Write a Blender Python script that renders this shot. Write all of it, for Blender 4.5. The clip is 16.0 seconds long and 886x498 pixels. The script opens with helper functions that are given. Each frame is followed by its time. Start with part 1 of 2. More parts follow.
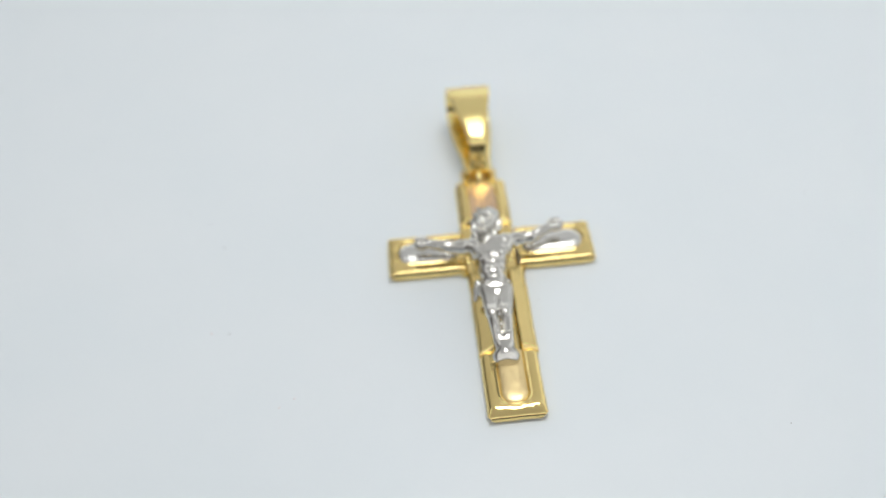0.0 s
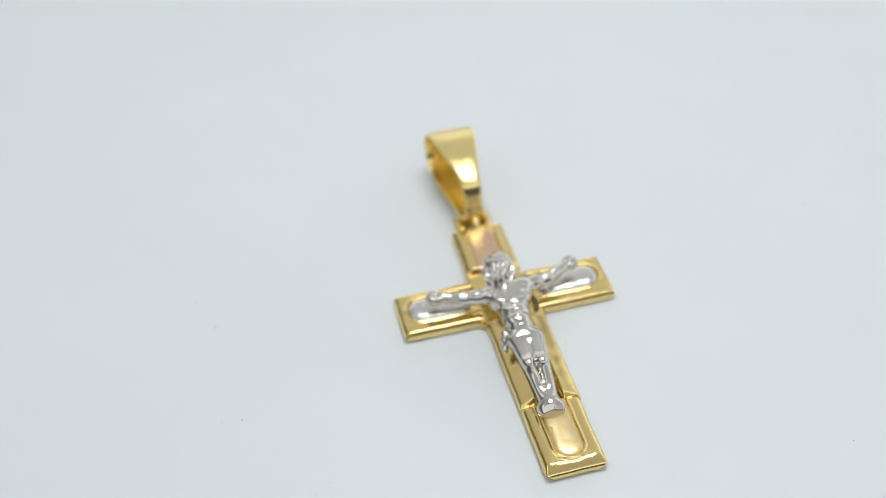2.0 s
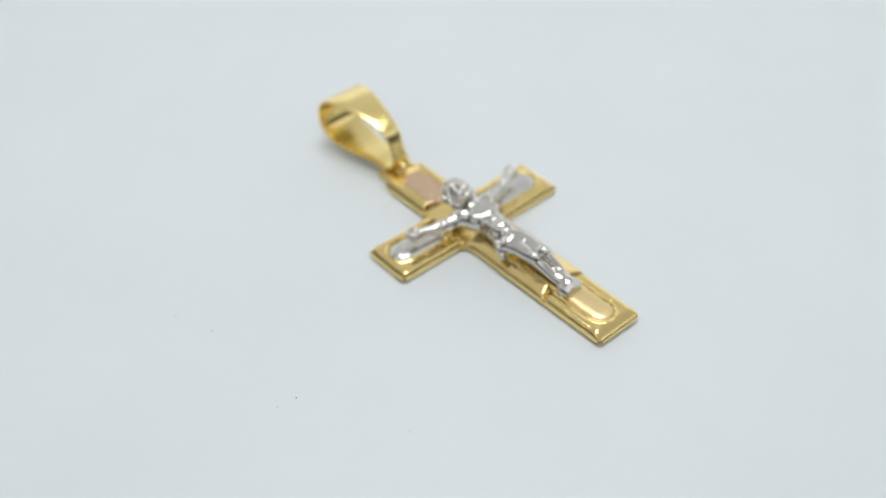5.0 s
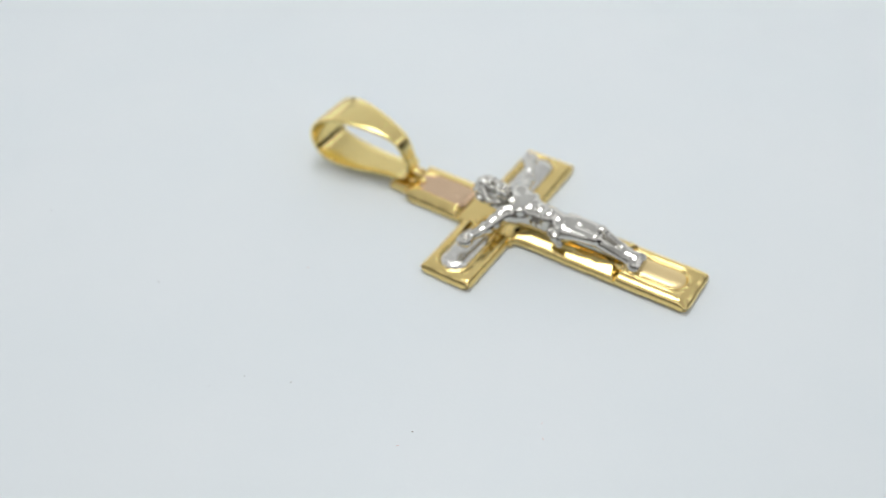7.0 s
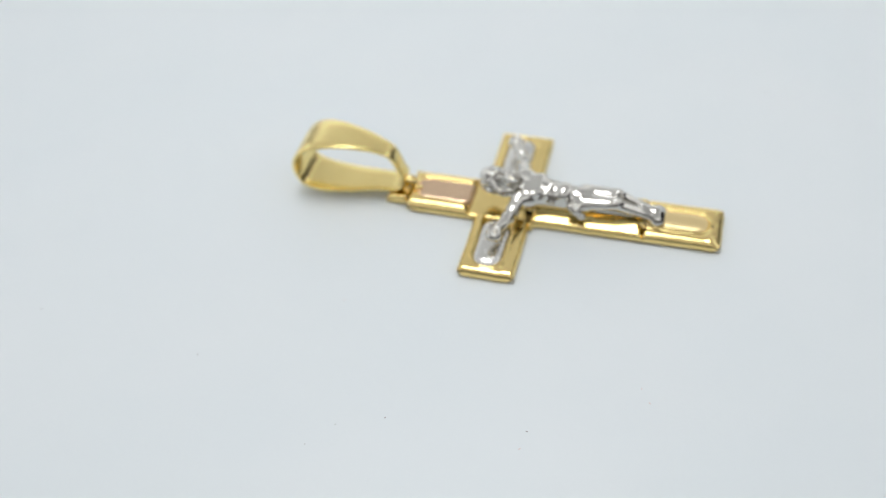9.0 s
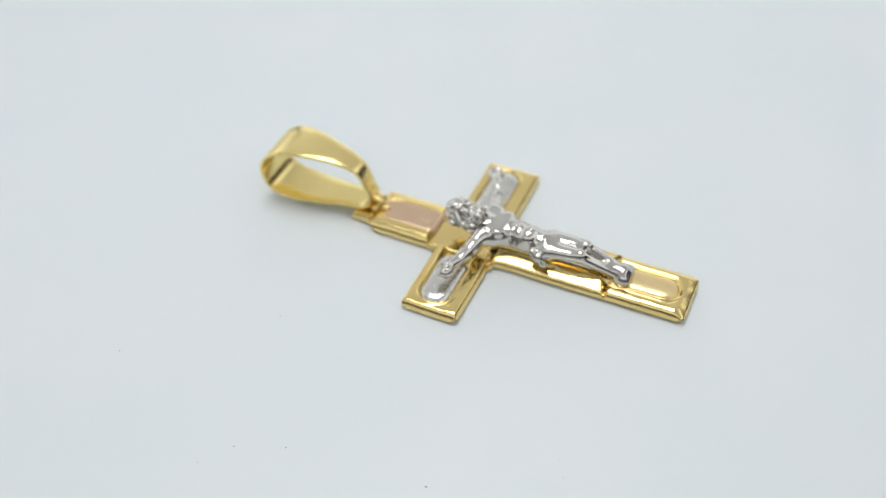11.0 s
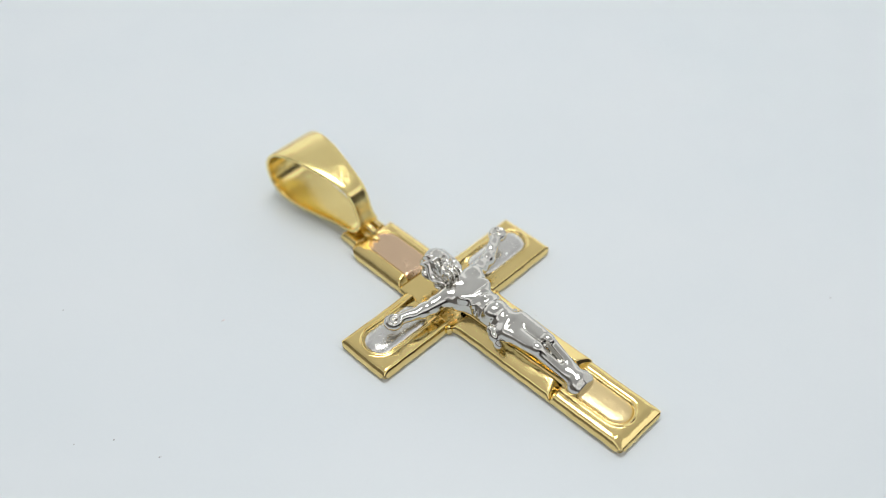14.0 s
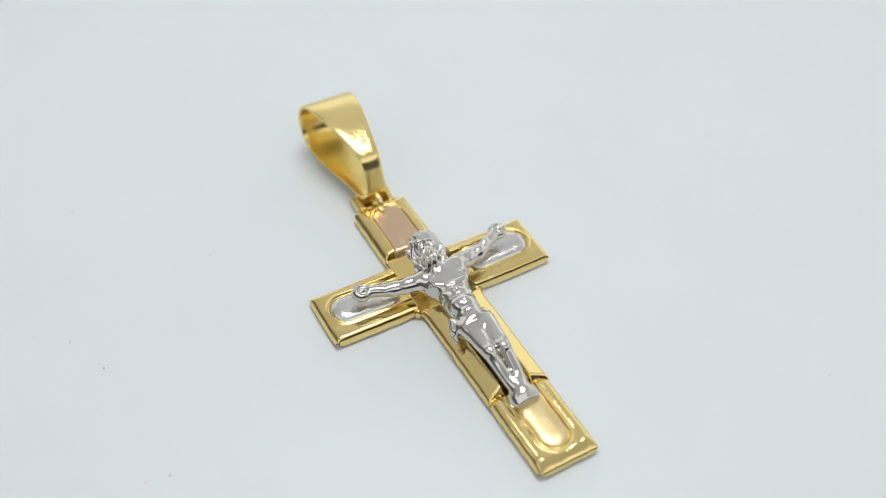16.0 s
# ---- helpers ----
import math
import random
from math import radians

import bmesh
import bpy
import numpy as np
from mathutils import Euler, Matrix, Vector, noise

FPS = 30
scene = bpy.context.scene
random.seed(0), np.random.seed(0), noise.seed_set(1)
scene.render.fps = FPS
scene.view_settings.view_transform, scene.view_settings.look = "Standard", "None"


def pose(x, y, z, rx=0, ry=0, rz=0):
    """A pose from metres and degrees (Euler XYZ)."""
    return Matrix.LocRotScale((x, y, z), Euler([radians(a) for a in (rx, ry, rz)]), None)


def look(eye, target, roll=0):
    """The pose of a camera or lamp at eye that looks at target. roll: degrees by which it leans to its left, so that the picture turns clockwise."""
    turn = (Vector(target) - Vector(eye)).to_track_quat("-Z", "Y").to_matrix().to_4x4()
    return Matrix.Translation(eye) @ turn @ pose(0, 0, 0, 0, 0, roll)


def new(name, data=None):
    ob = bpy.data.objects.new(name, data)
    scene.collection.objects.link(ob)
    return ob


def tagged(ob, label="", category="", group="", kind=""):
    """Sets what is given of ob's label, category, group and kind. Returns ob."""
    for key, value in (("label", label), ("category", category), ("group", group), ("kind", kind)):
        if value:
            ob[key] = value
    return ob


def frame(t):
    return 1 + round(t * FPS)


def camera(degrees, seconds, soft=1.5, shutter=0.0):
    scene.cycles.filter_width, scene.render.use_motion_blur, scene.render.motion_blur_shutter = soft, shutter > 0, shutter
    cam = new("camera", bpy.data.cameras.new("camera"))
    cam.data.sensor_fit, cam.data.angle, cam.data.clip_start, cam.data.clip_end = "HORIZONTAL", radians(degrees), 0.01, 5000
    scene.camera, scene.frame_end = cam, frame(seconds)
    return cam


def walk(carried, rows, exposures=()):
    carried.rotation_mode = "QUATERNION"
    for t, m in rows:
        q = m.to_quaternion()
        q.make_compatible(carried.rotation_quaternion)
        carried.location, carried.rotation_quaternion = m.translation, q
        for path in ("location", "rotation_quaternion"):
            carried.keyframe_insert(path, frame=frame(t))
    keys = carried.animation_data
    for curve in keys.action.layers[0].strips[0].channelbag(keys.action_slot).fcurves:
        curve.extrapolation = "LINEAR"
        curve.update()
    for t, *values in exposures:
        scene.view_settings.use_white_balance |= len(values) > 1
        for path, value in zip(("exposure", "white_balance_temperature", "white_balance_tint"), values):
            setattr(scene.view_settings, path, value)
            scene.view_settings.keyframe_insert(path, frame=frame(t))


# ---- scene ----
# Lengths below are in centimetres and go through CM into metres.
CM = 0.01

# seconds, eye, target, roll
PATH = [
    (0, (-0.7070, -6.0029, 8.6397), (-0.5335, 0.9612, 1.4654), -4.53),
    (0.5, (-0.3938, -5.2205, 8.5761), (-0.3298, 1.7865, 1.4417), -3.86),
    (1, (-1.2173, -5.1552, 8.4572), (-0.7655, 1.9448, 1.4297), -4.39),
    (1.5, (-1.5734, -5.1172, 8.2298), (-0.6891, 1.9824, 1.2431), -3.68),
    (2, (-2.2046, -5.2324, 8.2498), (-0.6949, 1.8243, 1.3271), -3.08),
    (2.5, (-2.6599, -5.1416, 8.2202), (-0.7747, 1.8034, 1.2767), -3.29),
    (3, (-3.5555, -4.9508, 8.3090), (-0.9013, 1.6678, 1.2984), -2.86),
    (3.5, (-3.6921, -5.2291, 8.0952), (-0.6667, 1.3543, 1.2027), -3.01),
    (4, (-4.5350, -4.8279, 7.9789), (-0.7939, 1.4527, 1.1556), -1.41),
    (4.5, (-5.1803, -4.8268, 7.9644), (-1.0342, 1.1600, 1.1112), -2.25),
    (4.7, (-5.4985, -4.7326, 7.8329), (-1.1163, 1.1746, 1.0579), -2.06),
    (6.8, (-7.4870, -2.5078, 7.8487), (-1.5189, 1.6221, 0.9693), -1.23),
    (7, (-7.4949, -2.1449, 7.7456), (-1.4828, 1.9711, 0.8963), -1.82),
    (7.5, (-7.7434, -1.4644, 7.8149), (-1.4019, 2.0768, 0.9414), -2.39),
    (8, (-8.5644, -1.1038, 7.8371), (-2.0205, 1.8564, 0.8791), -2.21),
    (8.5, (-8.1111, -0.3963, 7.8633), (-1.4068, 2.2257, 0.9224), -1.90),
    (9, (-8.3805, 0.3491, 7.9403), (-1.6128, 2.4856, 0.8953), -3.93),
    (9.5, (-8.4503, 0.4141, 7.9030), (-1.6847, 2.4864, 0.8367), -3.89),
    (9.7, (-8.3864, 0.3412, 7.8908), (-1.6039, 2.3928, 0.8347), -3.39),
    (11.8, (-6.3878, -1.3488, 7.7243), (-0.3941, 2.3340, 0.6170), -0.34),
    (12, (-6.2133, -1.2931, 7.7434), (-0.3032, 2.4036, 0.5737), 0.38),
    (12.5, (-5.8929, -1.5736, 7.7269), (-0.1782, 2.5821, 0.6507), -0.31),
    (13, (-5.5430, -1.9939, 7.6714), (-0.0487, 2.3891, 0.5579), 0.75),
    (13.5, (-5.2275, -2.1613, 7.6028), (-0.0971, 2.5790, 0.4468), 0.76),
    (14, (-4.9413, -2.4493, 7.7150), (0.0634, 2.3803, 0.5298), 0.60),
    (14.5, (-4.3807, -2.7134, 7.5610), (0.2572, 2.5127, 0.4072), 1.35),
    (15, (-4.1818, -2.7260, 7.4940), (0.2485, 2.7051, 0.3613), 1.87),
    (15.5, (-4.0029, -3.2528, 7.6202), (-0.0109, 2.3009, 0.3249), 2.62),
    (16, (-3.4148, -3.5020, 7.5859), (0.1687, 2.3370, 0.3013), 2.65),
]

cam = camera(44.095, 16.0, soft=0.7)
cam.data.dof.use_dof = True
cam.data.dof.focus_distance = 9.65 * CM
cam.data.dof.aperture_fstop = 19.0
walk(cam, [(t, look(Vector(e) * CM, Vector(g) * CM, r)) for t, e, g, r in PATH])

# ---- light ----
world = bpy.data.worlds.new("world")
scene.world = world
world.use_nodes = True
world.node_tree.nodes["Background"].inputs["Color"].default_value = (0.9, 0.95, 1.0, 1)
world.node_tree.nodes["Background"].inputs["Strength"].default_value = 0.2


def area_lamp(name, eye, target, sx, sy, watts, colour):
    data = bpy.data.lights.new(name, "AREA")
    data.shape, data.size, data.size_y, data.energy, data.color = "RECTANGLE", sx, sy, watts, colour
    ob = new(name, data)
    ob.matrix_world = look(eye, target)
    return ob


area_lamp("desk_light", (0.022, 0.047, 0.225), (0.010, 0.030, 0), 0.108, 0.078, 0.215, (0.965, 0.985, 1.0))
# unseen panels hung inside the room, added for white highlights on the rims
area_lamp("highlight_panel_south", (0.12, -0.87, 0.80), (0.12, 0.02, 0), 1.95, 0.56, 3.5, (0.965, 0.98, 1.0))
area_lamp("highlight_panel_west", (-0.85, 0.02, 0.85), (0, 0.02, 0), 1.1, 0.40, 1.3, (0.965, 0.98, 1.0))
area_lamp("ceiling_light", (0.35, 0.55, 1.74), (0.35, 0.55, 0), 4.2, 3.8, 10.5, (0.96, 0.985, 1.0))
# unseen fill panels added before the plain walls; soft shadows lean south-west
area_lamp("fill_panel_north", (0.2, 2.58, 0.92), (0.2, 0.0, 0.92), 4.2, 1.5, 14, (0.96, 0.985, 1.0))
area_lamp("fill_panel_east", (2.58, 0.2, 0.92), (0.0, 0.2, 0.92), 4.2, 1.5, 14, (0.96, 0.985, 1.0))
scene.view_settings.exposure = -0.135


# ---- materials ----
def material(name):
    m = bpy.data.materials.new(name)
    m.use_nodes = True
    nt = m.node_tree
    return m, nt, nt.nodes["Principled BSDF"]


def noise_node(nt, scale, detail=4.0, rough=0.5):
    c = nt.nodes.new("ShaderNodeTexCoord")
    n = nt.nodes.new("ShaderNodeTexNoise")
    n.inputs["Scale"].default_value, n.inputs["Detail"].default_value = scale, detail
    n.inputs["Roughness"].default_value = rough
    nt.links.new(c.outputs["Object"], n.inputs["Vector"])
    return n


def ramp(nt, source, lo, hi, a=0.3, b=0.7):
    r = nt.nodes.new("ShaderNodeMapRange")
    r.inputs["From Min"].default_value, r.inputs["From Max"].default_value = a, b
    r.inputs["To Min"].default_value, r.inputs["To Max"].default_value = lo, hi
    nt.links.new(source, r.inputs["Value"])
    return r.outputs["Result"]


def bump(nt, bsdf, height, strength, distance):
    b = nt.nodes.new("ShaderNodeBump")
    b.inputs["Strength"].default_value, b.inputs["Distance"].default_value = strength, distance
    nt.links.new(height, b.inputs["Height"])
    nt.links.new(b.outputs["Normal"], bsdf.inputs["Normal"])
    return b


def mixed(nt, bsdf, source, c1, c2, a=0.3, b=0.7):
    mix = nt.nodes.new("ShaderNodeMix")
    mix.data_type = "RGBA"
    mix.inputs["A"].default_value, mix.inputs["B"].default_value = (*c1, 1), (*c2, 1)
    nt.links.new(ramp(nt, source, 0, 1, a, b), mix.inputs["Factor"])
    nt.links.new(mix.outputs["Result"], bsdf.inputs["Base Color"])


def metal(name, c1, c2, rough_lo, rough_hi, grain, grain_strength, dent=0.10):
    """Cast metal: slow colour drift, worn gloss, fine grain and slight dents."""
    m, nt, b = material(name)
    b.inputs["Metallic"].default_value = 1.0
    slow = noise_node(nt, 260, 3)
    mixed(nt, b, slow.outputs["Fac"], c1, c2)
    wear = noise_node(nt, 1300, 5)
    nt.links.new(ramp(nt, wear.outputs["Fac"], rough_lo, rough_hi), b.inputs["Roughness"])
    fine = noise_node(nt, grain, 3)
    first = bump(nt, b, fine.outputs["Fac"], grain_strength, 0.00003)
    dents = noise_node(nt, 420, 2)
    second = nt.nodes.new("ShaderNodeBump")
    second.inputs["Strength"].default_value, second.inputs["Distance"].default_value = dent, 0.00012
    nt.links.new(dents.outputs["Fac"], second.inputs["Height"])
    nt.links.new(second.outputs["Normal"], first.inputs["Normal"])
    return m


GOLD = metal("polished_gold", (0.935, 0.730, 0.315), (0.89, 0.685, 0.28), 0.09, 0.17, 5000, 0.16, 0.015)
SATIN_GOLD = metal("satin_gold", (0.90, 0.715, 0.38), (0.84, 0.655, 0.34), 0.27, 0.38, 5200, 0.80, 0.03)
ROSE = metal("rose_gold", (0.80, 0.580, 0.39), (0.76, 0.545, 0.365), 0.22, 0.28, 9000, 0.15, 0.01)
SILVER = metal("polished_white_gold", (0.71, 0.69, 0.64), (0.63, 0.61, 0.565), 0.09, 0.17, 4200, 0.22, 0.02)
SATIN_SILVER = metal("satin_white_gold", (0.75, 0.735, 0.70), (0.68, 0.665, 0.63), 0.18, 0.30, 5000, 0.70, 0.05)

# the bail carries a small crazed patch on its sloping front
BAIL_GOLD = metal("bail_gold", (0.95, 0.775, 0.34), (0.92, 0.735, 0.31), 0.17, 0.26, 5000, 0.20, 0.02)
_nt = BAIL_GOLD.node_tree
_b = _nt.nodes["Principled BSDF"]
_c = _nt.nodes.new("ShaderNodeTexCoord")
_d = _nt.nodes.new("ShaderNodeVectorMath")
_d.operation = "DISTANCE"
_d.inputs[1].default_value = (0.0004, 0.0369, 0.0066)
_nt.links.new(_c.outputs["Object"], _d.inputs[0])
_v = _nt.nodes.new("ShaderNodeTexVoronoi")
_v.inputs["Scale"].default_value = 3400
_nt.links.new(_c.outputs["Object"], _v.inputs["Vector"])
_k = _nt.nodes.new("ShaderNodeBump")
_k.inputs["Distance"].default_value = 0.00008
_nt.links.new(_v.outputs["Distance"], _k.inputs["Height"])
_nt.links.new(ramp(_nt, _d.outputs["Value"], 0.42, 0.0, 0.0007, 0.0017), _k.inputs["Strength"])
_nt.links.new(_b.inputs["Normal"].links[0].from_socket, _k.inputs["Normal"])
_nt.links.new(_k.outputs["Normal"], _b.inputs["Normal"])

BOARD, _nt, _b = material("white_board")
mixed(_nt, _b, noise_node(_nt, 55, 4).outputs["Fac"], (0.750, 0.798, 0.818), (0.775, 0.813, 0.828))
_b.inputs["Roughness"].default_value = 0.42
bump(_nt, _b, noise_node(_nt, 2600, 4).outputs["Fac"], 0.12, 0.00005)


def paint(name, c1, c2, scale):
    m, nt, b = material(name)
    mixed(nt, b, noise_node(nt, scale, 5).outputs["Fac"], c1, c2)
    b.inputs["Roughness"].default_value = 0.75
    bump(nt, b, noise_node(nt, scale * 60, 3).outputs["Fac"], 0.15, 0.001)
    return m


WHITE_WALL = paint("white_wall_paint", (0.89, 0.90, 0.91), (0.86, 0.87, 0.88), 3)
# dark tone for the metal to mirror in place of photographer and camera
DARK_STAND_IN = paint("dark_stand_in_paint", (0.12, 0.10, 0.105), (0.09, 0.08, 0.085), 3)
# mid tone that keeps dark reflected lines off the west-facing edges
WEST_WALL = paint("west_reflection_paint", (0.50, 0.47, 0.44), (0.45, 0.42, 0.39), 3)
FLOOR = paint("pale_floor_paint", (0.42, 0.40, 0.38), (0.36, 0.34, 0.33), 5)
DUST = paint("dark_dust", (0.36, 0.35, 0.34), (0.46, 0.44, 0.43), 4000)
LINT = paint("red_lint", (0.78, 0.68, 0.66), (0.74, 0.65, 0.63), 4000)


# ---- mesh helpers ----
def mesh_part(name, verts, faces, mat, parent=None, label="", smooth=True):
    me = bpy.data.meshes.new(name)
    me.from_pydata([tuple(v) for v in verts], [], [tuple(f) for f in faces])
    me.update()
    if smooth:
        me.polygons.foreach_set("use_smooth", [True] * len(me.polygons))
    me.materials.append(mat)
    ob = new(name, me)
    if parent is not None:
        ob.parent = parent
    if label:
        ob["label"] = label
    return ob


def part(name, bm, mat, parent=None, label="", smooth=True):
    me = bpy.data.meshes.new(name)
    bm.to_mesh(me)
    bm.free()
    if smooth:
        me.polygons.foreach_set("use_smooth", [True] * len(me.polygons))
    me.materials.append(mat)
    ob = new(name, me)
    if parent is not None:
        ob.parent = parent
    if label:
        ob["label"] = label
    return ob


def box(name, x0, x1, y0, y1, z0, z1, mat, bevel=0.0):
    bm = bmesh.new()
    bmesh.ops.create_cube(bm, size=1)
    for v in bm.verts:
        v.co = ((x0 + x1) / 2 + v.co.x * (x1 - x0), (y0 + y1) / 2 + v.co.y * (y1 - y0), (z0 + z1) / 2 + v.co.z * (z1 - z0))
    if bevel:
        bmesh.ops.bevel(bm, geom=bm.edges[:], offset=bevel, segments=3, affect="EDGES", profile=0.5)
    return part(name, bm, mat, smooth=False)


def ease(a, b, v):
    t = np.clip((v - a) / (b - a), 0, 1)
    return t * t * (3 - 2 * t)


def least(a, b, k):
    """Smooth minimum."""
    h = np.clip(0.5 + 0.5 * (b - a) / k, 0, 1)
    return b + (a - b) * h - k * h * (1 - h)


def round_edge(d, width):
    """0 at the edge, 1 from width inwards, rounded like a quarter of an ellipse."""
    u = np.clip(d / width, 0, 1)
    return np.sqrt(np.maximum(0, 1 - (1 - u) ** 2))


def bead_edge(d, width, lift, dip, inner):
    """Stamped border: rises round from the edge to a crest, then sinks softly to the field inside."""
    return lift * round_edge(d, width) - dip * ease(width * 0.75, inner, d)


def u_shape(x, y, half, end):
    """Signed distance to a slot of that half width, round at y = end, open upwards."""
    c = end + half
    return np.where(y < c, np.hypot(x, y - c), np.abs(x)) - half


def mirror(v):
    return v * np.array([-1.0, 1.0, 1.0])


def near_arm(v):
    return v + np.array([0.012, 0.0, 0.0])


def far_arm(v):
    return mirror(v) + np.array([0.012, 0.0, 0.0])


def top_shift(v):
    return v + np.array([0.006, 0.0, 0.0])


def relief(name, x0, x1, y0, y1, top, mat, parent, label="", step=0.0065, base=0.004, keep=None, swap=None, under=0.020):
    """A solid with a flat base whose upper face is top(x, y); keep: the signed distance inside which it exists."""
    nx, ny = max(3, int((x1 - x0) / step) + 1), max(3, int((y1 - y0) / step) + 1)
    gx, gy = np.meshgrid(np.linspace(x0, x1, nx), np.linspace(y0, y1, ny), indexing="ij")
    if keep is not None:
        # pull the grid's outer points onto the outline
        for _ in range(6):
            d = keep(gx, gy)
            e = 1e-4
            dx, dy = (keep(gx + e, gy) - d) / e, (keep(gx, gy + e) - d) / e
            out = np.maximum(d, 0) / np.maximum(dx * dx + dy * dy, 0.2)
            gx, gy = gx - out * dx, gy - out * dy
    gz = np.maximum(top(gx, gy), base + 0.002)
    pts = np.stack([gx, gy, gz], -1)
    # hand-finished casting: edges waver and faces undulate a little
    pts[..., 0] += 0.0018 * np.sin(9 * gy + 2 * gx) + 0.0010 * np.sin(31 * gy + 1.3)
    pts[..., 1] += 0.0018 * np.sin(8 * gx + 1.1 + gy) + 0.0010 * np.sin(29 * gx + 0.4)
    pts[..., 2] += 0.0003 * np.sin(17 * gx + 2.1 * np.sin(9 * gy)) * np.sin(13 * gy + 0.7) + 0.0002 * np.sin(47 * gx + 31 * gy)
    # the rim curls under: the back lies a little inside the outline
    low = pts.copy()
    mid = np.array([(x0 + x1) / 2, (y0 + y1) / 2])
    half = np.array([(x1 - x0) / 2, (y1 - y0) / 2])
    low[..., :2] = mid + (low[..., :2] - mid) * np.maximum(0.5, 1 - under / half)
    low[..., 2] = base
    verts = np.concatenate([pts.reshape(-1, 3), low.reshape(-1, 3)])
    if swap is not None:
        verts = swap(verts)
    ids = np.arange(nx * ny).reshape(nx, ny)
    n = nx * ny
    a, b, c, d = ids[:-1, :-1].ravel(), ids[1:, :-1].ravel(), ids[1:, 1:].ravel(), ids[:-1, 1:].ravel()
    faces = np.concatenate([np.stack([a, b, c, d], 1), np.stack([d, c, b, a], 1) + n])
    ring = np.concatenate([ids[:, 0], ids[-1, 1:], ids[-2::-1, -1], ids[0, -2:0:-1]])
    nxt = np.roll(ring, -1)
    faces = np.concatenate([faces, np.stack([ring + n, nxt + n, nxt, ring], 1)])
    if swap is far_arm:
        faces = faces[:, ::-1]
    return mesh_part(name, verts * CM, faces.tolist(), mat, parent, label)


# ---- the place ----
table = tagged(box("tabletop", -0.55, 0.55, -0.55, 0.55, -0.03, 0.0, BOARD, 0.004), "plain white matt board with faint dust, laid flat", "tabletop", kind="structure")
tagged(box("floor", -2.6, 2.6, -2.6, 2.6, -0.08, -0.03, FLOOR), "plain pale floor", "floor", kind="structure")
tagged(box("ceiling", -2.6, 2.6, -2.6, 2.6, 1.75, 1.80, WHITE_WALL), "plain white ceiling", "ceiling", kind="structure")
tagged(box("wall_north", -2.6, 2.6, 2.6, 2.65, -0.08, 1.80, WHITE_WALL), "plain white wall", "wall", kind="structure")
tagged(box("wall_east", 2.6, 2.65, -2.6, 2.6, -0.08, 1.80, WHITE_WALL), "plain white wall", "wall", kind="structure")
# unseen, added: gives the metal dark reflections on the camera side
tagged(box("stand_in_south", -2.6, 2.6, -2.65, -2.6, -0.08, 1.80, DARK_STAND_IN), "unseen dark wall standing in for the photographer's dark reflection", "wall", kind="structure")
# unseen, added to close the room and be mirrored in the metal
tagged(box("wall_west", -2.65, -2.6, -2.6, 2.6, -0.08, 1.80, WEST_WALL), "unseen tan wall, added for reflections in the metal", "wall", kind="structure")

# ---- the pendant ----
pendant = tagged(new("crucifix_pendant"), "tricolour gold crucifix pendant lying flat on white board", "pendant")

STEM = 0.292           # half width of the upright
ARM = 1.118             # half length of the crossbar
ARM_LO, ARM_HI = 1.945, 2.535
NOTCH_LO, NOTCH_HI, TOP = 0.785, 2.61, 3.32


LOWER = 0.292          # half width of the lower panel
LOWER_X = 0.030


def lower_top(x, y):
    side = bead_edge(LOWER - np.abs(x), 0.105, 0.098, 0.007, 0.140)
    low = 0.034 * round_edge(y, 0.025) + 0.066 * np.clip(y / 0.115, 0, 1) - 0.010 * ease(0.105, 0.17, y)
    z = 0.034 + least(side, low, 0.035) + 0.005
    z = z - 0.020 * (1 - ease(0.0, 0.03, NOTCH_LO - y))
    s = u_shape(x, y, 0.150, 0.125)
    return z + 0.013 * np.exp(-(s / 0.012) ** 2) - 0.004 * np.exp(-((s - 0.028) / 0.012) ** 2) - 0.008 * ease(0.005, 0.025, -s)


def aside(v):
    return v + np.array([LOWER_X, 0.0, 0.0])


def rounded(x0, x1, y0, y1, r):
    """Signed distance to a rectangle with rounded corners."""
    def f(x, y):
        qx, qy = np.abs(x - (x0 + x1) / 2) - (x1 - x0) / 2 + r, np.abs(y - (y0 + y1) / 2) - (y1 - y0) / 2 + r
        return np.hypot(np.maximum(qx, 0), np.maximum(qy, 0)) + np.minimum(np.maximum(qx, qy), 0) - r
    return f


relief("lower_panel", -LOWER, LOWER, 0, NOTCH_LO, lower_top, GOLD, pendant, "polished yellow gold panel with raised oval rim",
       keep=rounded(-LOWER, LOWER, 0, NOTCH_LO + 0.2, 0.070), swap=aside)


def lower_satin(x, y):
    s = -u_shape(x, y, 0.136, 0.140)
    return 0.100 + 0.030 * round_edge(s, 0.11) + 0.012 * round_edge(s, 0.02)


relief("oval_inset", -0.135, 0.135, 0.141, NOTCH_LO - 0.01, lower_satin, SATIN_GOLD, pendant, "satin yellow gold inlay",
       keep=lambda x, y: u_shape(x, y, 0.135, 0.141), base=0.06, swap=aside)


def rail_height(x, ends, ridge, crest, floor):
    """Two convex rails along the sides with a sunk channel between them."""
    ax = np.abs(x)
    d = STEM - ax
    u = np.clip(d / (STEM - ridge), 0, 1)
    out = 0.042 + (crest - 0.042) * (0.45 * round_edge(d, 0.036) + 0.45 * u + 0.10 * (1 - (1 - u) ** 2))
    inner = floor + (crest - floor) * ease(ridge - 0.016, ridge, ax)
    z = np.where(ax > ridge, out, inner)
    cap = 0.062 + ends * 1.15
    return least(z, np.where(ax > ridge - 0.03, cap, 1.0), 0.012)


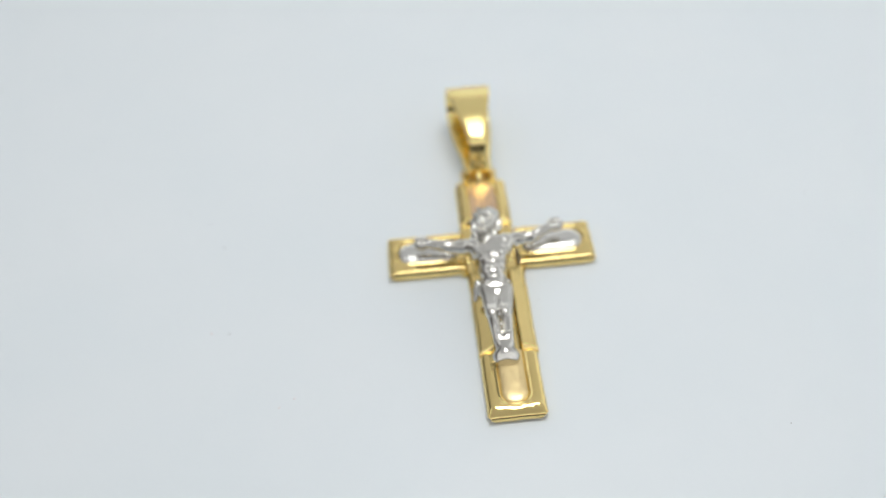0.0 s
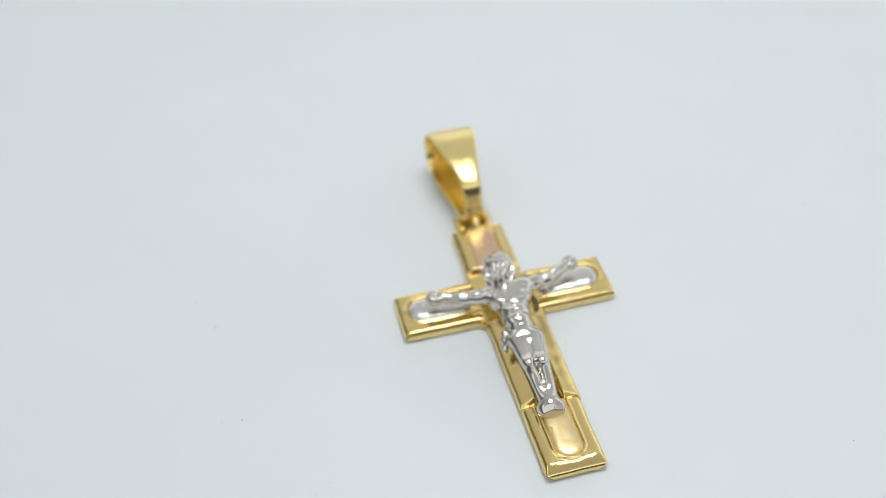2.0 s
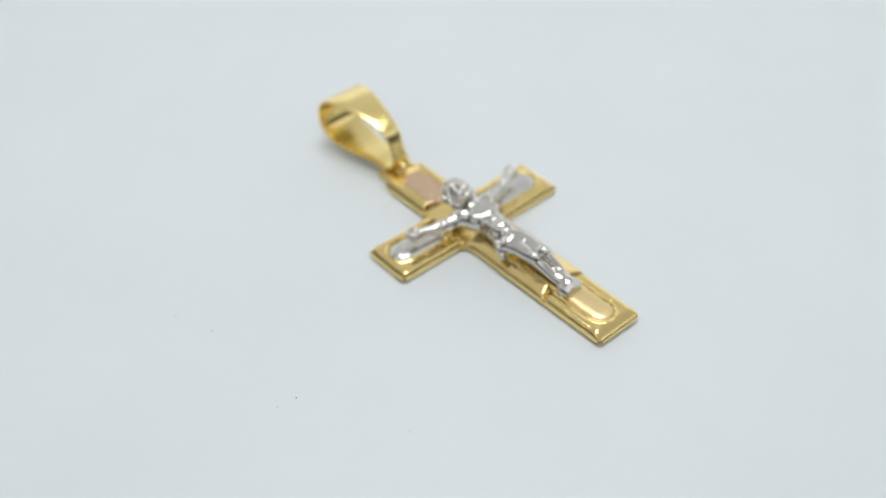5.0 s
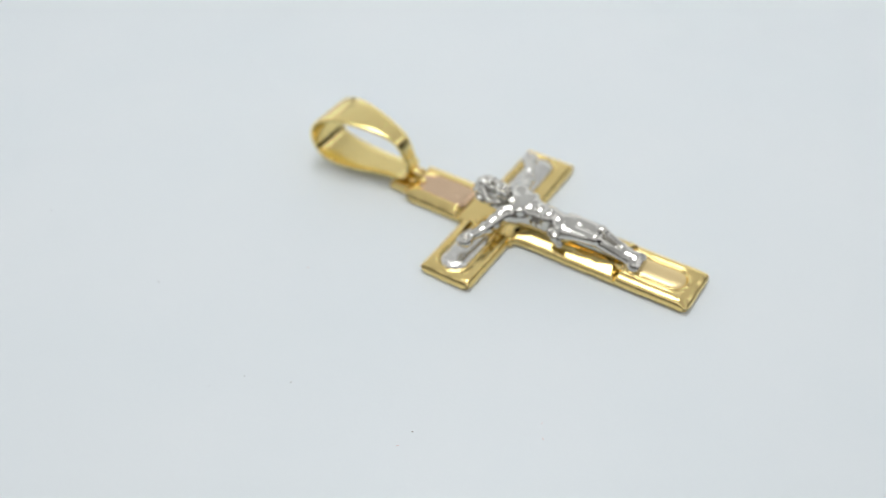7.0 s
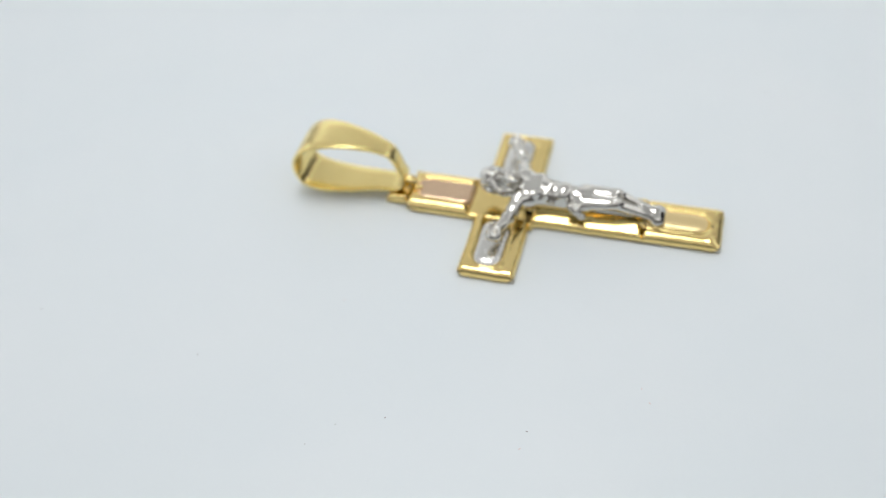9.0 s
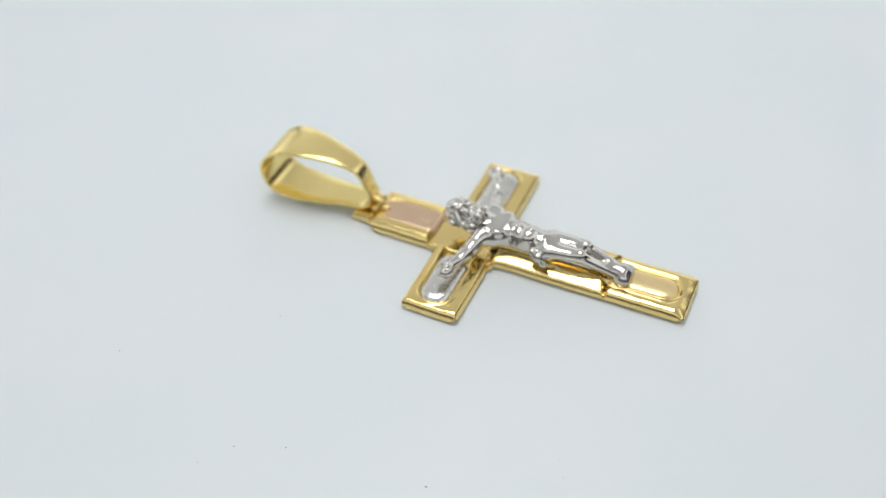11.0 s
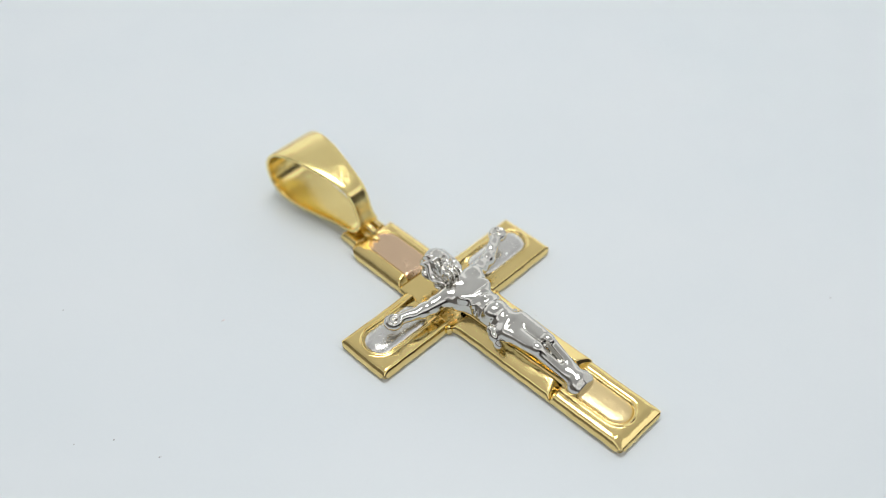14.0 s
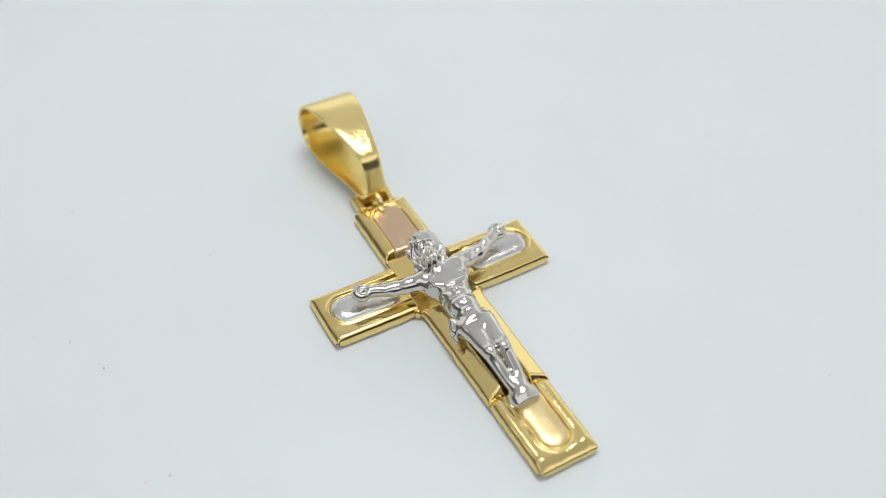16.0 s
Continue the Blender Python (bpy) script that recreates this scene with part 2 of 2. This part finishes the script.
def stem_top(x, y):
    ends = np.minimum(y - NOTCH_LO, (1.945 - y) * 1.3)
    return rail_height(x, ends, 0.135, 0.150, 0.014)


relief("stem_panel", -STEM, STEM, NOTCH_LO, 1.945, stem_top, GOLD, pendant, "polished yellow gold rails with sunken channel",
       swap=lambda v: np.array([0.034, 0.0, 0.0]) + v * np.stack([1.035 + 0.13 * np.exp(-np.maximum(1.945 - v[:, 1], 0) / 0.035) * (v[:, 1] > 1), np.ones(len(v)), np.ones(len(v))], 1))


def upper_top(x, y):
    d = STEM - np.abs(x)
    z = 0.036 + bead_edge(d, 0.125, 0.102, 0.004, 0.15)
    z = least(z, 0.070 + 1.15 * (y - NOTCH_HI), 0.012)
    s = u_shape(x, (TOP - 0.03) - y, 0.170, 0.022)
    z = z + 0.008 * np.exp(-(s / 0.010) ** 2) * (y > NOTCH_HI + 0.05) - 0.012 * ease(0.004, 0.02, -s)
    top = 0.040 + 0.100 * round_edge(TOP - y, 0.09)
    return least(z, top, 0.02)


relief("upper_panel", -STEM, STEM, NOTCH_HI, TOP, upper_top, GOLD, pendant, "polished yellow gold panel with raised rim", swap=top_shift,
       keep=rounded(-STEM, STEM, NOTCH_HI - 0.2, TOP, 0.115))


def rose_top(x, y):
    s = -u_shape(x, (TOP - 0.06) - y, 0.152, 0.006)
    z = 0.120 + 0.012 * round_edge(s, 0.035)
    return least(z, 0.082 + 1.0 * (y - NOTCH_HI), 0.02)


relief("rose_inset", -0.151, 0.151, NOTCH_HI + 0.004, TOP - 0.067, rose_top, ROSE, pendant, "satin rose gold arched inlay", swap=top_shift,
       keep=lambda x, y: u_shape(x, (TOP - 0.06) - y, 0.151, 0.007), base=0.06)


def centre_top(x, y):
    return 0.025 + 0.060 * ease(2.12, 2.20, y) - 0.03 * np.exp(-(((STEM - np.abs(x)) / 0.012) ** 2))


relief("centre_plate", -STEM, STEM, 1.945, NOTCH_HI, centre_top, GOLD, pendant, "flat yellow gold junction plate", step=0.012)

ARM_MID = (ARM_LO + ARM_HI) / 2


def arm_top(x, y):
    """The crossbar's half that points to -x."""
    tip, high = 0.094 * round_edge(x + ARM, 0.085), 0.094 * round_edge(ARM_HI - y, 0.075)
    low = bead_edge(y - ARM_LO, 0.095, 0.116, 0.026, 0.165)
    z = 0.026 + least(least(low, high, 0.012), tip, 0.018)
    s = u_shape(y - ARM_MID - 0.025, x + ARM, 0.172, 0.085)
    z = z + 0.010 * np.exp(-(s / 0.012) ** 2)
    return np.where(s < 0, z - 0.030 * ease(0.008, 0.04, -s), z)


inset_plan = rounded(-ARM + 0.105, -0.34, ARM_MID - 0.132, ARM_MID + 0.182, 0.150)


def arm_inset_top(x, y):
    s = -inset_plan(x, y)
    return 0.080 + 0.050 * round_edge(s, 0.085) + 0.010 * np.clip(s / 0.14, 0, 1)


for flip in (near_arm, far_arm):
    relief("arm_panel", -ARM, -STEM, ARM_LO, ARM_HI, arm_top, GOLD, pendant, "polished yellow gold arm with bevelled edge", swap=flip,
           keep=rounded(-ARM, ARM, ARM_LO, ARM_HI, 0.060))
    relief("arm_inset", -ARM + 0.106, -0.341, ARM_MID - 0.131, ARM_MID + 0.181, arm_inset_top, SATIN_SILVER, pendant,
           "domed white gold oval inlay", swap=flip, base=0.05,
           keep=inset_plan)


def bead(name, x, y, z, rx, ry, rz, mat, parent, label=""):
    bm = bmesh.new()
    bmesh.ops.create_uvsphere(bm, u_segments=20, v_segments=12, radius=1)
    for v in bm.verts:
        v.co = ((x + v.co.x * rx) * CM, (y + v.co.y * ry) * CM, (z + v.co.z * rz) * CM)
    return part(name, bm, mat, parent, label)


for sx in (-1, 1):
    bead("corner_bead", sx * 0.300, 1.940, 0.055, 0.035, 0.03, 0.06, GOLD, pendant)


# connector between the upright and the bail
def tab_top(x, y):
    d = np.minimum(0.205 - np.abs(x), 3.53 - y)
    z = 0.04 + 0.07 * round_edge(d, 0.035)
    pocket = np.maximum(np.abs(x) - 0.13, np.abs(y - 3.40) - 0.085)
    return z - 0.07 * ease(0.0, 0.04, -pocket)


relief("hinge_plate", -0.205, 0.205, TOP, 3.53, tab_top, GOLD, pendant, "small polished gold hinge plate", swap=top_shift)


def torus(name, centre, radius, tube, turn, mat, parent, label=""):
    bm = bmesh.new()
    n, k = 36, 12
    rows = []
    for i in range(n):
        a = 2 * math.pi * i / n
        row = []
        for j in range(k):
            b = 2 * math.pi * j / k
            p = Vector(((radius + tube * math.cos(b)) * math.cos(a), (radius + tube * math.cos(b)) * math.sin(a), tube * math.sin(b)))
            row.append(bm.verts.new((turn @ p + Vector(centre)) * CM))
        rows.append(row)
    for i in range(n):
        for j in range(k):
            bm.faces.new((rows[i][j], rows[(i + 1) % n][j], rows[(i + 1) % n][(j + 1) % k], rows[i][(j + 1) % k]))
    return part(name, bm, mat, parent, label)


torus("jump_ring", (0.0, 3.33, 0.12), 0.085, 0.032, Matrix.Rotation(radians(90), 3, "Y"), GOLD, pendant, "small gold connecting ring")
bead("solder_drop", -0.02, 3.215, 0.135, 0.034, 0.05, 0.03, GOLD, pendant)


# bail: a broad strip bent into a drop-shaped loop, narrow where it meets the ring
def loop_curve(points, n):
    """Closed Catmull-Rom curve."""
    out, m = [], len(points)
    for i in range(n):
        u = i * m / n
        k, t = int(u), u - int(u)
        p = [np.array(points[(k + j - 1) % m], float) for j in range(4)]
        out.append(0.5 * (2 * p[1] + (p[2] - p[0]) * t + (2 * p[0] - 5 * p[1] + 4 * p[2] - p[3]) * t**2 + (3 * p[1] - p[0] - 3 * p[2] + p[3]) * t**3))
    return np.array(out)


def bail():
    outer = loop_curve([(4.535, 0.38), (4.505, 0.52), (4.41, 0.632), (4.27, 0.696), (4.10, 0.718), (3.93, 0.708), (3.77, 0.680), (3.62, 0.635), (3.50, 0.575),
                        (3.435, 0.485), (3.39, 0.36), (3.35, 0.22), (3.45, 0.128), (3.70, 0.108), (4.06, 0.084), (4.34, 0.112), (4.48, 0.21)], 187)
    tangent = np.roll(outer, -1, 0) - np.roll(outer, 1, 0)
    tangent /= np.linalg.norm(tangent, axis=1)[:, None]
    inward = np.stack([-tangent[:, 1], tangent[:, 0]], 1)
    thick = 0.036
    # section across the strip: (side, depth), softly rounded at the rims
    section = [(-1, 0.30), (-0.985, 0.08), (-0.95, 0.0), (-0.5, -0.05), (0, -0.07), (0.5, -0.05), (0.95, 0.0), (0.985, 0.08), (1, 0.30),
               (1, 0.75), (0.985, 0.93), (0.95, 1.0), (0.5, 1.0), (0, 1.0), (-0.5, 1.0), (-0.95, 1.0), (-0.985, 0.93), (-1, 0.75)]
    bm = bmesh.new()
    rows = []
    for (y, z), (ny, nz) in zip(outer, inward):
        over = 0.092 + 0.161 * float(ease(3.36, 4.40, y))**0.9
        below = 0.152 + 0.098 * float(ease(3.45, 4.40, y))
        half = over + (below - over) * float(1 - ease(0.10, 0.34, z))
        shift = 0.016 - 0.03 * (y - 3.35)
        rows.append([bm.verts.new(Vector((s * half + shift, y + ny * d * thick, z + nz * d * thick)) * CM) for s, d in section])
    for i in range(len(rows)):
        a, b = rows[i], rows[(i + 1) % len(rows)]
        for j in range(len(section)):
            k = (j + 1) % len(section)
            bm.faces.new((a[j], a[k], b[k], b[j]))
    bmesh.ops.recalc_face_normals(bm, faces=bm.faces[:])
    return part("bail", bm, BAIL_GOLD, pendant, "broad polished gold bail loop tapering to the ring")


bail()


# ---- the cast figure, one plain mesh ----
def net(field, origin, step):
    """Surface nets: the zero level of a field on a grid as vertices and quads."""
    nx, ny, nz = field.shape
    inside = field < 0
    total = np.zeros((nx - 1, ny - 1, nz - 1, 3))
    count = np.zeros((nx - 1, ny - 1, nz - 1))
    corner = np.array([(i, j, k) for i in (0, 1) for j in (0, 1) for k in (0, 1)])
    cut = lambda c, f: f[c[0]:nx - 1 + c[0], c[1]:ny - 1 + c[1], c[2]:nz - 1 + c[2]]
    for a in range(8):
        for b in range(a + 1, 8):
            if np.abs(corner[a] - corner[b]).sum() != 1:
                continue
            fa, fb = cut(corner[a], field), cut(corner[b], field)
            hit = cut(corner[a], inside) != cut(corner[b], inside)
            t = np.where(hit, fa / np.where(hit, fa - fb, 1), 0)
            total += np.where(hit[..., None], corner[a] + t[..., None] * (corner[b] - corner[a]), 0)
            count += hit
    used = count > 0
    index = np.full(used.shape, -1)
    index[used] = np.arange(used.sum())
    cells = np.argwhere(used)
    verts = origin + step * (cells + total[used] / count[used][:, None])
    faces = []
    for axis in range(3):
        u, v = (axis + 1) % 3, (axis + 2) % 3
        lo = np.take(inside, range(field.shape[axis] - 1), axis)
        hi = np.take(inside, range(1, field.shape[axis]), axis)
        for sign in (True, False):
            at = np.argwhere((lo != hi) & (lo == sign))
            at = at[(at[:, u] > 0) & (at[:, v] > 0) & (at[:, u] < used.shape[u]) & (at[:, v] < used.shape[v])]
            quad = []
            for du, dv in ((-1, -1), (0, -1), (0, 0), (-1, 0)):
                c = at.copy()
                c[:, u] += du
                c[:, v] += dv
                quad.append(index[c[:, 0], c[:, 1], c[:, 2]])
            quad = np.stack(quad, 1)
            faces.append(quad if sign else quad[:, ::-1])
    return verts, np.concatenate(faces)


def figure():
    step = 0.0080
    origin = np.array([-0.86, 0.50, 0.07])
    size = np.array([1.70, 2.12, 0.60])
    n = np.ceil(size / step).astype(int)
    axes = [origin[i] + step * np.arange(n[i]) for i in range(3)]
    X, Y, Z = np.meshgrid(*axes, indexing="ij")
    state = {"f": np.full(X.shape, 1.0)}

    def join(g, k):
        state["f"] = least(state["f"], g, k)

    def carve(g, k):
        state["f"] = -least(-state["f"], g, k)

    def limb(a, b, ra, rb, flat=1.0):
        a, b = np.array(a, float), np.array(b, float)
        ab = b - a
        t = np.clip(((X - a[0]) * ab[0] + (Y - a[1]) * ab[1] + (Z - a[2]) * ab[2]) / (ab @ ab), 0, 1)
        return np.sqrt((X - a[0] - t * ab[0]) ** 2 + (Y - a[1] - t * ab[1]) ** 2 + ((Z - a[2] - t * ab[2]) / flat) ** 2) - (ra + (rb - ra) * t)

    def egg(c, r, turn=0.0):
        x, y = X - c[0], Y - c[1]
        ca, sa = math.cos(turn), math.sin(turn)
        x, y = ca * x + sa * y, -sa * x + ca * y
        q = np.sqrt((x / r[0]) ** 2 + (y / r[1]) ** 2 + ((Z - c[2]) / r[2]) ** 2)
        return (q - 1) * min(r)

    def ring(c, radius, tube):
        return np.hypot(np.hypot(X - c[0], Y - c[1]) - radius, Z - c[2]) - tube

    # trunk: a smooth broad chest, a sharp fold under it, ribs, a round belly
    join(egg((-0.010, 1.98, 0.290), (0.205, 0.185, 0.145)), 0.02)
    join(limb((-0.17, 2.075, 0.305), (0.15, 2.075, 0.325), 0.095, 0.095), 0.07)
    join(limb((-0.005, 1.85, 0.280), (-0.020, 1.52, 0.270), 0.155, 0.135), 0.04)
    join(egg((-0.095, 1.945, 0.382), (0.095, 0.080, 0.050), 0.2), 0.02)
    join(egg((0.075, 1.915, 0.388), (0.095, 0.080, 0.050), -0.3), 0.02)
    carve(limb((-0.130, 1.865, 0.436), (-0.030, 1.825, 0.450), 0.024, 0.028), 0.008)
    carve(limb((-0.030, 1.825, 0.455), (0.095, 1.785, 0.430), 0.028, 0.024), 0.008)
    join(limb((-0.125, 1.812, 0.365), (-0.020, 1.775, 0.412), 0.028, 0.028), 0.016)
    join(limb((-0.020, 1.775, 0.412), (0.085, 1.730, 0.365), 0.028, 0.026), 0.016)
    for sx, y in ((-1, 1.79), (-1, 1.74), (1, 1.74), (1, 1.69)):
        join(limb((-0.02 + sx * 0.085, y, 0.365), (-0.02 + sx * 0.130, y - 0.020, 0.300), 0.022, 0.018), 0.012)
    join(egg((-0.030, 1.635, 0.352), (0.125, 0.105, 0.090), -0.3), 0.008)
    carve(egg((-0.030, 1.625, 0.446), (0.014, 0.016, 0.014)), 0.006)
    join(egg((-0.165, 2.00, 0.295), (0.065, 0.090, 0.080)), 0.03)
    join(egg((0.150, 2.00, 0.305), (0.065, 0.090, 0.080)), 0.03)
    # the chest is almost flat
    carve((0.420 - 0.02 * (Y - 1.93) + 2.0 * np.maximum(0, 1.875 - Y)) - Z, 0.016)
    # cloth round the hips: a rolled belt, two long folds, a knot hanging at the side
    join(egg((-0.020, 1.42, 0.285), (0.172, 0.125, 0.125)), 0.03)
    for k, (x0, y0, z0, x1, y1, z1) in enumerate(((0.125, 1.535, 0.305, -0.165, 1.500, 0.315), (0.140, 1.485, 0.310, -0.170, 1.475, 0.320),
                                                 (0.130, 1.430, 0.325, -0.180, 1.450, 0.310))):
        mid = (-0.02 - 0.03 * k, (y0 + y1) / 2 - 0.012, 0.377 - 0.006 * k)
        join(limb((x0, y0, z0), mid, 0.024, 0.026), 0.012)
        join(limb(mid, (x1, y1, z1), 0.026, 0.022), 0.012)
    carve(limb((-0.012, 1.300, 0.432), (-0.020, 1.150, 0.425), 0.016, 0.014), 0.020)
    join(egg((-0.190, 1.545, 0.305), (0.036, 0.044, 0.042)), 0.025)
    join(egg((-0.212, 1.485, 0.270), (0.036, 0.055, 0.046)), 0.022)
    join(egg((-0.225, 1.420, 0.225), (0.030, 0.046, 0.038)), 0.018)
    # solid back of the casting, which rests in the channel
    join(limb((-0.010, 2.02, 0.165), (-0.020, 1.45, 0.150), 0.060, 0.060, 2.0), 0.03)
    join(limb((-0.020, 1.45, 0.150), (-0.008, 0.80, 0.120), 0.050, 0.034, 2.0), 0.03)
    # legs
    join(limb((-0.085, 1.42, 0.305), (-0.090, 1.10, 0.340), 0.098, 0.072, 0.82), 0.03)
    join(limb((0.066, 1.42, 0.305), (0.042, 1.09, 0.348), 0.098, 0.070, 0.82), 0.016)
    join(egg((-0.090, 1.100, 0.375), (0.046, 0.070, 0.036)), 0.025)
    join(egg((0.036, 1.090, 0.382), (0.046, 0.070, 0.036)), 0.025)
    join(limb((-0.090, 1.10, 0.335), (-0.052, 0.78, 0.215), 0.062, 0.050), 0.010)
    join(limb((0.046, 1.09, 0.345), (0.042, 0.78, 0.215), 0.060, 0.050), 0.006)
    for px, qx in ((-0.092, -0.058), (0.040, 0.040)):
        join(limb((px, 1.03, 0.372), (qx, 0.86, 0.285), 0.014, 0.012), 0.010)
    carve(limb((-0.024, 1.060, 0.380), (-0.006, 0.845, 0.270), 0.027, 0.014), 0.010)
    # thighs are worn flat under the cloth
    carve((0.394 + 0.10 * (1.40 - Y) + 1.0 * np.maximum(0, Y - 1.42) + 1.0 * np.maximum(0, 1.13 - Y)) - Z, 0.045)
    # feet, one over the other
    join(limb((-0.006, 0.82, 0.215), (-0.005, 0.72, 0.195), 0.074, 0.090), 0.03)
    foot = np.maximum(egg((-0.005, 0.665, 0.165), (0.138, 0.108, 0.112)), (0.596 - Y) * 0.66 + (Z - 0.236 + 0.36 * np.abs(X + 0.015)) * 0.75)
    join(np.maximum(foot, (0.592 - Y)), 0.025)
    # arms
    for pts, rad in (([(-0.19, 2.080, 0.31), (-0.33, 2.110, 0.285), (-0.45, 2.140, 0.275), (-0.63, 2.200, 0.285)], (0.088, 0.071, 0.063, 0.053)),
                     ([(0.15, 2.085, 0.33), (0.30, 2.125, 0.305), (0.44, 2.152, 0.290), (0.63, 2.250, 0.305)], (0.088, 0.071, 0.063, 0.053))):
        for i in range(3):
            join(limb(pts[i], pts[i + 1], rad[i], rad[i + 1]), 0.03)
    join(egg((-0.31, 2.112, 0.325), (0.075, 0.046, 0.034), 0.2), 0.025)
    join(egg((-0.47, 2.146, 0.308), (0.085, 0.040, 0.032), 0.3), 0.025)
    join(egg((0.27, 2.120, 0.350), (0.075, 0.048, 0.036), 0.2), 0.025)
    join(egg((0.43, 2.152, 0.335), (0.055, 0.044, 0.036), 0.4), 0.020)
    join(egg((0.53, 2.205, 0.342), (0.040, 0.034, 0.028), 0.5), 0.016)
    for cx, cy, cz in ((-0.725, 2.222, 0.285), (0.725, 2.300, 0.300)):
        join(egg((cx, cy, cz), (0.088, 0.086, 0.070)), 0.03)
        carve(ring((cx + 0.010, cy - 0.014, cz + 0.054), 0.036, 0.017), 0.006)
    # neck and bowed head with long wavy hair and a beard
    join(limb((-0.02, 2.06, 0.34), (-0.05, 2.22, 0.39), 0.085, 0.085), 0.03)
    X, Y, Z = X - 0.025, Y - 0.04, Z - 0.025
    whole = X, Y
    X, Y = -0.05 + 0.979 * (X + 0.05) - 0.203 * (Y - 2.24), 2.24 + 0.203 * (X + 0.05) + 0.979 * (Y - 2.24)
    join(egg((-0.055, 2.33, 0.375), (0.125, 0.155, 0.125), 0.12), 0.03)
    hair = least(egg((-0.06, 2.365, 0.355), (0.145, 0.135, 0.135), 0.12), limb((-0.16, 2.33, 0.33), (-0.155, 2.11, 0.33), 0.055, 0.045), 0.04)
    hair = least(hair, limb((0.055, 2.33, 0.34), (0.075, 2.12, 0.35), 0.055, 0.045), 0.04)
    ang = np.arctan2(X + 0.06, Z - 0.30)
    wave = (0.052 * (1 - np.abs(np.sin(ang * 4.8 + 1.1 * np.sin(Y * 24 + ang)))) ** 1.5 - 0.010) * ease(2.46, 2.40, Y) + np.sin(Y * 42 + ang * 3) * 0.004
    face = egg((-0.062, 2.250, 0.50), (0.080, 0.112, 0.10), 0.1)
    hair = -least(-(hair + wave), face, 0.02)
    join(hair, 0.008)
    join(limb((-0.150, 2.375, 0.415), (-0.060, 2.385, 0.472), 0.020, 0.022), 0.010)
    join(limb((-0.060, 2.385, 0.472), (0.040, 2.375, 0.415), 0.022, 0.020), 0.010)
    # brow, nose, cheeks, moustache, beard
    join(limb((-0.125, 2.305, 0.472), (0.0, 2.31, 0.477), 0.017, 0.017), 0.012)
    join(limb((-0.060, 2.30, 0.485), (-0.064, 2.225, 0.515), 0.014, 0.020), 0.012)
    join(egg((-0.105, 2.245, 0.468), (0.028, 0.03, 0.022)), 0.012)
    join(egg((-0.018, 2.245, 0.472), (0.028, 0.03, 0.022)), 0.012)
    for sx in (-1, 1):
        carve(egg((-0.062 + sx * 0.038, 2.276, 0.490), (0.029, 0.022, 0.034)), 0.006)
        join(limb((-0.064 + sx * 0.008, 2.198, 0.495), (-0.066 + sx * 0.06, 2.165, 0.465), 0.017, 0.013), 0.008)
    beard = egg((-0.070, 2.125, 0.445), (0.085, 0.095, 0.062), 0.0) + np.sin((X + 0.07) * 135 + 1.4 * np.sin(Y * 45)) * 0.015
    join(beard, 0.012)
    X, Y = whole
    X, Y, Z = X + 0.025, Y + 0.04, Z + 0.025
    verts, faces = net(state["f"], origin, step)
    # keep the one connected body
    near = [[] for _ in verts]
    for q in faces.tolist():
        for a, b in zip(q, q[1:] + q[:1]):
            near[a].append(b)
    mark, best = [0] * len(near), (0, 0)
    for start in range(len(near)):
        if mark[start]:
            continue
        mark[start], todo, size = start + 1, [start], 0
        while todo:
            a = todo.pop()
            size += 1
            for b in near[a]:
                if not mark[b]:
                    mark[b] = start + 1
                    todo.append(b)
        best = max(best, (size, start + 1))
    mark = np.array(mark) == best[1]
    number = np.cumsum(mark) - 1
    faces = number[faces[mark[faces[:, 0]]]]
    verts = verts[mark]
    # relax the surface a little
    ends = np.concatenate([faces[:, [0, 1]], faces[:, [1, 2]], faces[:, [2, 3]], faces[:, [3, 0]]])
    for _ in range(2):
        total, count = np.zeros_like(verts), np.zeros(len(verts))
        for a, b in ((0, 1), (1, 0)):
            np.add.at(total, ends[:, a], verts[ends[:, b]])
            np.add.at(count, ends[:, a], 1)
        verts = 0.5 * verts + 0.5 * total / count[:, None]
    return mesh_part("figurine", verts * CM, faces.tolist(), SILVER, pendant, "polished white gold cast figure with outstretched arms")


figure()


# ---- dust on the board ----
def dust(name, x, y, size, mat, seed, long=1.0):
    rng = random.Random(seed)
    bm = bmesh.new()
    bmesh.ops.create_icosphere(bm, subdivisions=2, radius=1)
    turn = Matrix.Rotation(rng.uniform(0, 6.28), 3, "Z")
    for v in bm.verts:
        p = v.co * (0.75 + 0.4 * rng.random())
        p = turn @ Vector((p.x * size * long, p.y * size, max(p.z, -0.6) * size * 0.5 + size * 0.3))
        v.co = Vector((p.x + x, p.y + y, p.z)) * CM
    return part(name, bm, mat)


SPECKS = [(-2.41, 6.48, 0.014), (-2.617, 4.685, 0.013), (-2.93, 2.72, 0.015), (-3.10, 3.134, 0.015), (-2.80, 1.455, 0.017),
          (3.64, 2.72, 0.012), (2.55, -0.31, 0.014), (0.50, 2.616, 0.011), (0.43, 1.52, 0.008), (-3.36, 3.33, 0.013), (3.085, 4.63, 0.010),
          (0.96, 6.52, 0.011)]
for i, (x, y, s) in enumerate(SPECKS):
    tagged(dust("dust_speck", x, y, s * 0.46, DUST, i, 1.0 + (i % 3) * 0.35), "tiny dark dust speck on white board", "dust", "dust specks on the board")
for i, (x, y, s) in enumerate([(-1.65, 3.53, 0.006), (-2.99, 1.48, 0.006), (-2.26, 0.45, 0.006), (-2.115, 0.540, 0.005)]):
    tagged(dust("lint", x, y, s, LINT, 40 + i, 2.6), "tiny reddish lint on white board", "lint", "dust specks on the board")
